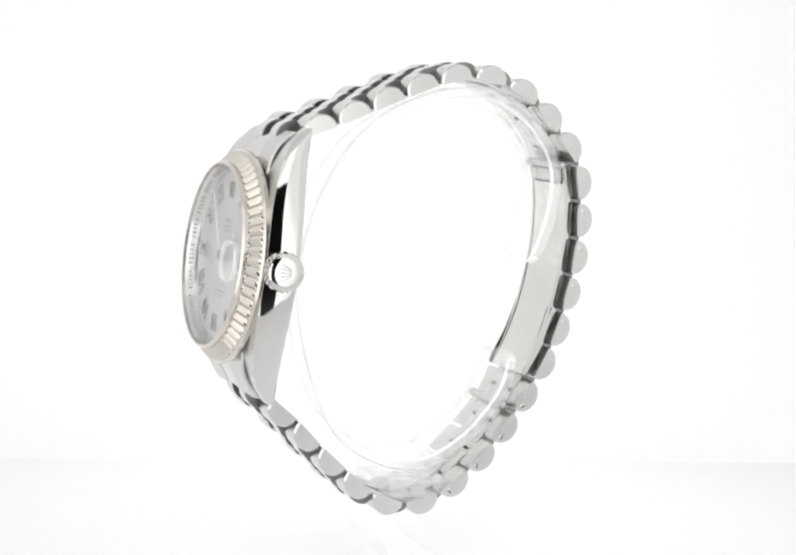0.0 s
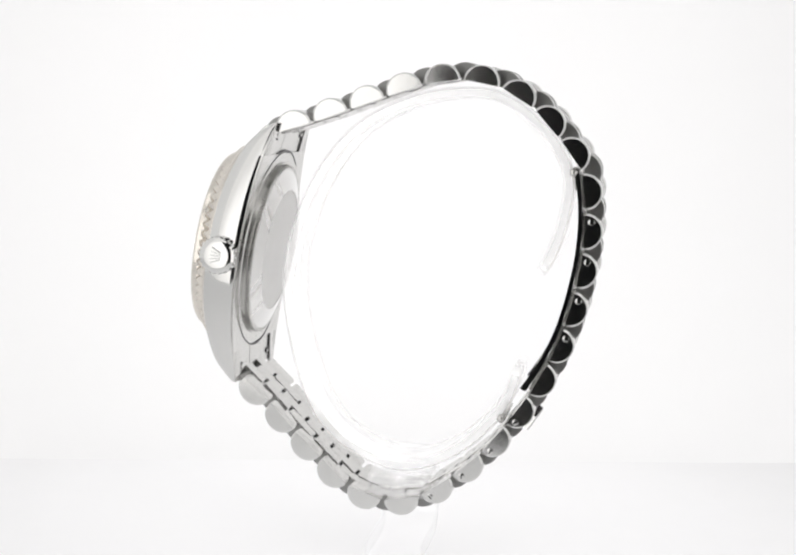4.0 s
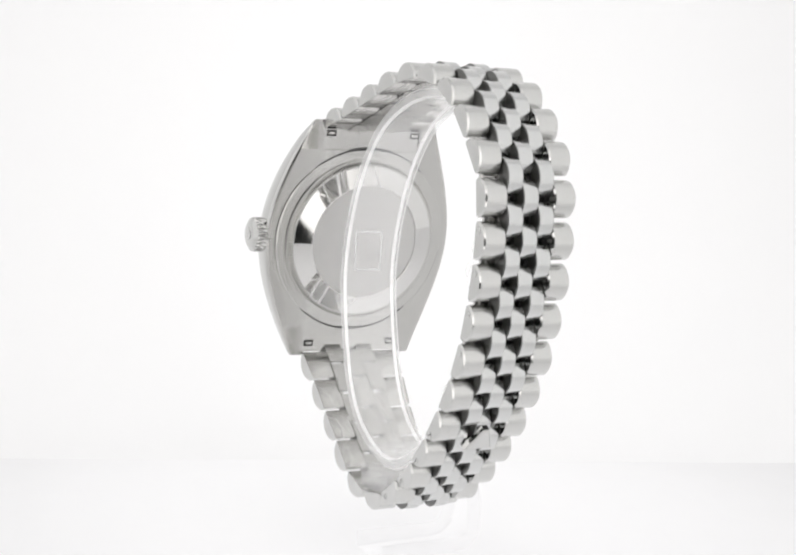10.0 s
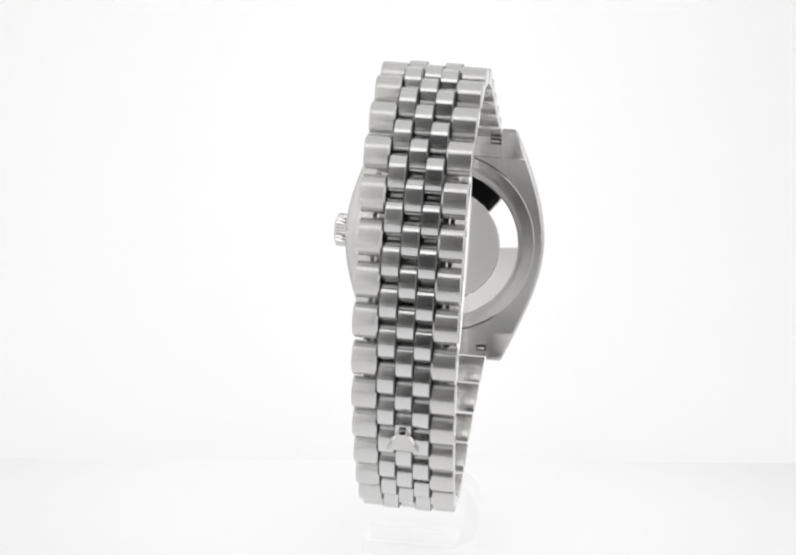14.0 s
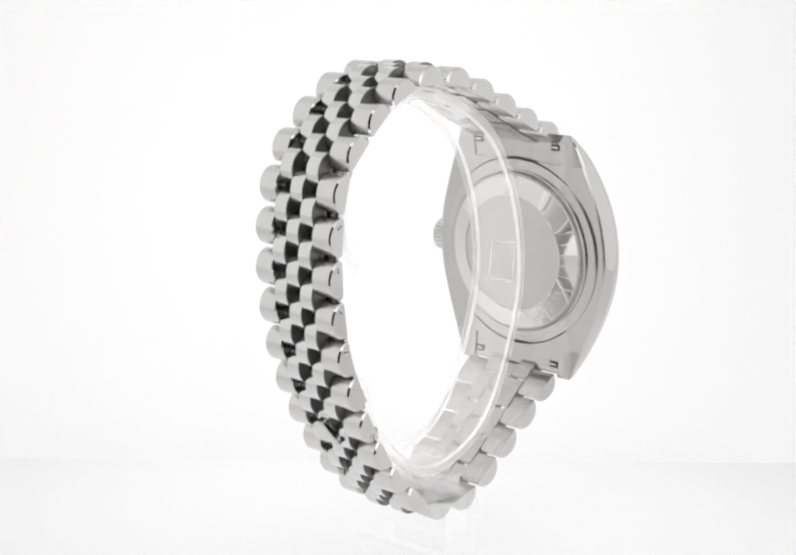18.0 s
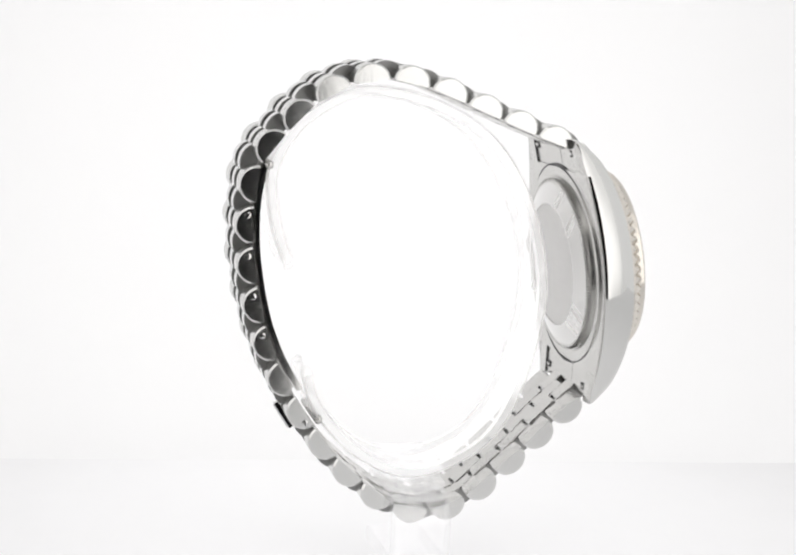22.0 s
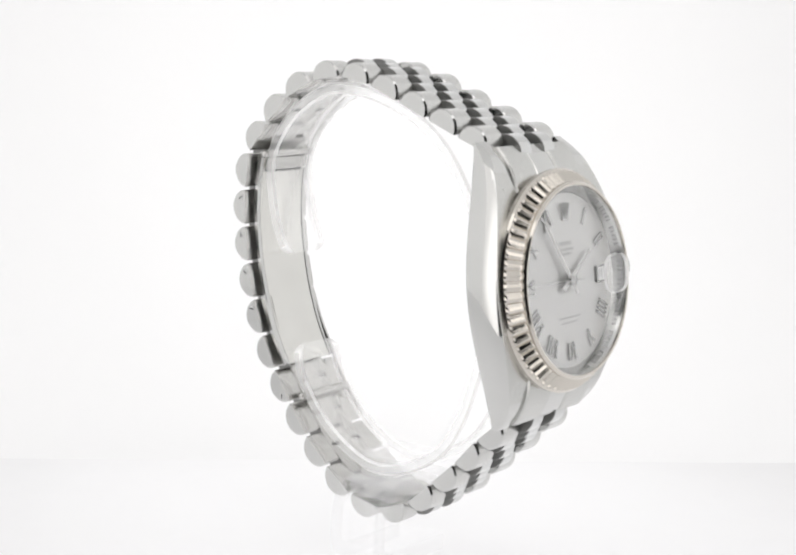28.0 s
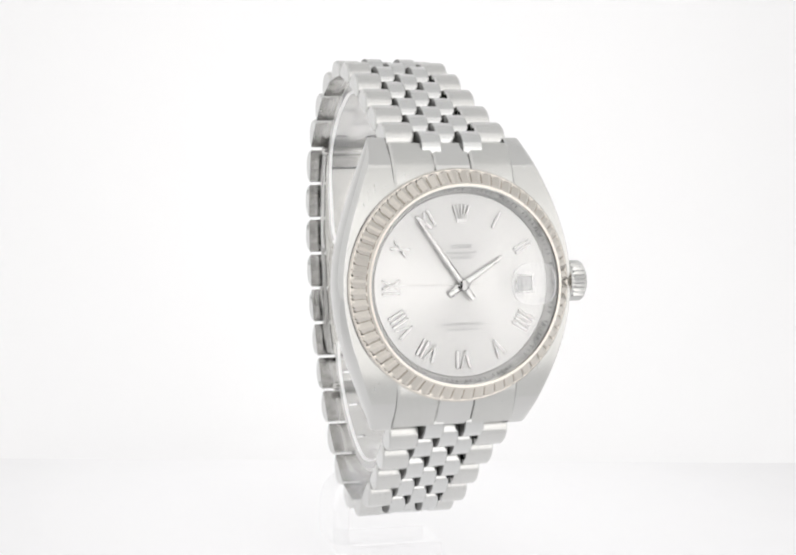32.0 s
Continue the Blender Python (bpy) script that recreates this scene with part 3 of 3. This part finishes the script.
def case_back():
    bm = bmesh.new()
    disc(bm, [(17.3, -2.2), (17.3, -3.35), (17.15, -3.47), (15.42, -3.5), (15.42, -3.9)], 128)
    b = part("case_back", bm, SATIN, watch, "screw-down steel case back with milled edge", CASE, smooth=25)
    # narrow dark strips for the shade towards the lugs, where the curved underside of the case leaves the round back
    for start in (50, 230):
        loops = []
        for k in range(41):
            a = radians(start + 2 * k)
            z = min(case_back_z(17.4 * math.sin(a)), -3.02) - 0.05
            out = 17.34 + 0.26 * math.sin(math.pi * k / 40) ** 0.5
            loops.append([(r * math.cos(a) * MM, r * math.sin(a) * MM, h * MM) for r, h in ((17.3, z + 0.4), (out, z + 0.4), (out, z), (17.3, z - 0.05))])
        part("groove_shade", loft(bmesh.new(), loops), SHADE_STEEL, b, "narrow dark strip for the shade in a gap", smooth=30)
    # grey ring that imitates the shade inside the flange's narrow gap
    bm = bmesh.new()
    lathe(bm, [(15.2, -3.3), (15.42, -3.3), (15.42, -3.54), (15.2, -3.6)], 128)
    part("groove_shade", bm, GREYSTEEL, b, "narrow dark strip for the shade in a gap")
    bm = bmesh.new()
    loops = []
    for k in range(640):
        a = 2 * math.pi * k / 640
        d = 0.5 if k % 4 < 2 else 0.0
        prof = [(13.0, -3.4), (15.25 - d, -3.4), (15.05 - d, -4.25), (14.75 - 0.6 * d, -4.48), (14.3, -4.5), (13.0, -4.3)]
        loops.append([(r * math.cos(a) * MM, r * math.sin(a) * MM, h * MM) for r, h in prof])
    part("milled_edge", loft(bm, loops, closed=True), SATIN, b)
    bm = bmesh.new()
    lathe(bm, [(14.25, -3.9), (14.25, -4.47), (10.9, -5.4), (10.7, -5.37), (10.7, -4.0)], 160)
    part("polished_bevel", bm, BEVEL, b, smooth=8)
    bm = bmesh.new()
    disc(bm, [(10.68, -4.2), (10.68, -5.26), (10.4, -5.32)], 128)
    part("back_disc", bm, FILM, b, "round brushed centre of the case back")


def spring_bars():
    for s in (-1, 1):
        for side in (-1, 1):
            x, y, z = side * 8.65, s * 20.2, case_back_z(20.2)
            # slightly raised dark slab in place of the shade inside the slot
            slot = part("spring_bar_slot", slab(bmesh.new(), x - 0.95, x + 0.95, y - 0.6, y + 0.6, z + 0.18, z + 0.6, 0.08), RECESS_SHADE, watch, m=CASE)
            part("spring_bar_pin", slab(bmesh.new(), x - 0.6, x + 0.75, y - 0.26, y + 0.26, z + 0.05, z + 0.3, 0.12), SATIN, slot, "bare steel pin in a dark slot", smooth=40)


middle_case()
end_links()
bezel()
dial()
pointers()
crystal()
crown()
case_back()
spring_bars()
bracelet()
clasp()

# ---- the clear stand ----
stand = new("display_stand")
tagged(stand, "clear acrylic watch stand with an open ring and a bent foot", "stand")


def ring_points():
    """Middle line of the open ring, from its upper tip round to its lower tip, as a smooth curve."""
    ctrl = [(-22.4, -36.4), (-25.3, -29), (-26.2, -20), (-22.6, -13), (-16.5, -8.2), (-10.5, -6.4), (-0.4, -7.9), (10, -13.5), (17.3, -23.6), (21, -36), (20.6, -46.5), (16.5, -60), (10.5, -67.5), (0, -71.3), (-9.5, -67.8), (-17, -60), (-19.6, -52.5)]
    pts = [Vector(p) for p in ctrl]
    out = []
    for i in range(len(pts) - 1):
        p0, p1, p2, p3 = pts[max(i - 1, 0)], pts[i], pts[i + 1], pts[min(i + 2, len(pts) - 1)]
        for j in range(8):
            t = j / 8
            out.append(0.5 * ((2 * p1) + (p2 - p0) * t + (2 * p0 - 5 * p1 + 4 * p2 - p3) * t * t + (3 * p1 - p0 - 3 * p2 + p3) * t ** 3))
    out.append(pts[-1])
    return out


def edge_faces(ob, axis, side, chamfer):
    """Whitened side faces, and chamfers brightened to imitate light caught at the edges."""
    ob.data.materials.append(side)
    ob.data.materials.append(chamfer)
    for f in ob.data.polygons:
        n = abs(f.normal[axis])
        f.material_index = 1 if n > 0.9 else 2 if n > 0.3 else 0


def clear_stand():
    pts = ring_points()
    loops = []
    n = len(pts)
    for i, p in enumerate(pts):
        d = (pts[min(i + 1, n - 1)] - pts[max(i - 1, 0)]).normalized()
        nn = Vector((-d.y, d.x))
        end = min(i, n - 1 - i)
        w = 5.5 - (1.6, 0.7, 0.2, 0.05)[end] if end < 4 else 5.5
        h = 1.05 - (0.5, 0.15, 0.0, 0.0)[end] if end < 4 else 1.05
        e = 0.42
        sec = [(-w, -h + e), (-w + e, -h), (w - e, -h), (w, -h + e), (w, h - e), (w - e, h), (-w + e, h), (-w, h - e)]
        loops.append([(x * MM, (p.x + nn.x * q) * MM, (p.y + nn.y * q) * MM) for x, q in sec])
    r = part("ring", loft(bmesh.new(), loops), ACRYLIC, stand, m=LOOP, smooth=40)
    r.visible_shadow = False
    edge_faces(r, 0, EDGE_WHITE, RIM)
    # raised whitened bars imitate the bright outline of the recess
    bm = bmesh.new()
    for x0, x1, z0, z1 in ((-2.8, 2.8, 3.4, 3.7), (-2.8, 2.8, -3.7, -3.4), (-2.8, -2.5, -3.4, 3.4), (2.5, 2.8, -3.4, 3.4)):
        slab(bm, x0, x1, 1.0, 1.25, z0, z1)
    f = part("label_recess", bm, EDGE_WHITE, stand, "shallow rectangular recess in the ring", LOOP @ Matrix.Translation((0, 20.95 * MM, -37 * MM)))
    f.visible_shadow = False
    # bent strip: shelf under the ring, stem beside the band, foot on the table
    path = [(7.6, 12.9), (8.0, 12.9), (9.4, 12.4), (10.6, 11.0), (11.0, 9.0), (11.0, 4.6), (10.6, 3.0), (9.4, 1.9), (7.8, 1.5), (-7.4, 1.5)]
    loops = []
    for i, (x, z) in enumerate(path):
        a, b = path[max(i - 1, 0)], path[min(i + 1, len(path) - 1)]
        d = Vector((b[0] - a[0], b[1] - a[1])).normalized()
        nn = Vector((-d.y, d.x)) * 1.45
        e = 0.35
        loops.append([((x + nn.x * q) * MM, y * MM, (z + nn.y * q) * MM) for y, q in ((-5, -1 + 0.25), (-5 + e, -1), (5 - e, -1), (5, -1 + 0.25), (5, 1 - 0.25), (5 - e, 1), (-5 + e, 1), (-5, 1 - 0.25))])
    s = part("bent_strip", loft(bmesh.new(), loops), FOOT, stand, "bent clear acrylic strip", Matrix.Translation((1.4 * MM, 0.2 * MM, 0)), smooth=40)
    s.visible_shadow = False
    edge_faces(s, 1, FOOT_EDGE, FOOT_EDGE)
    for z0, z1, x0, x1 in ((11.5, 13.55, -7.2, 7.55), (13.58, 15.3, -7.2, 7.55), (17.5, 18.6, -6.0, 4.0)):
        bm = slab(bmesh.new(), x0, x1, -5, 5, z0, z1, 0.25)
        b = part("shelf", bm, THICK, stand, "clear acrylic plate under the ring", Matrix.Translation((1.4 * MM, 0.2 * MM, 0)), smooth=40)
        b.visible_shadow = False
        # bevels brightened to imitate lines of refracted light
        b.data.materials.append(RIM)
        for f in b.data.polygons:
            f.material_index = int(max(abs(c) for c in f.normal) < 0.9)


clear_stand()


# ---- the turning ----
def motions():
    rows = [(t, pose(0, 0, 0, 0, 0, 115.063 - 8.64 * t)) for t in range(0, 33)]
    walk(watch, rows)
    walk(stand, rows)


motions()
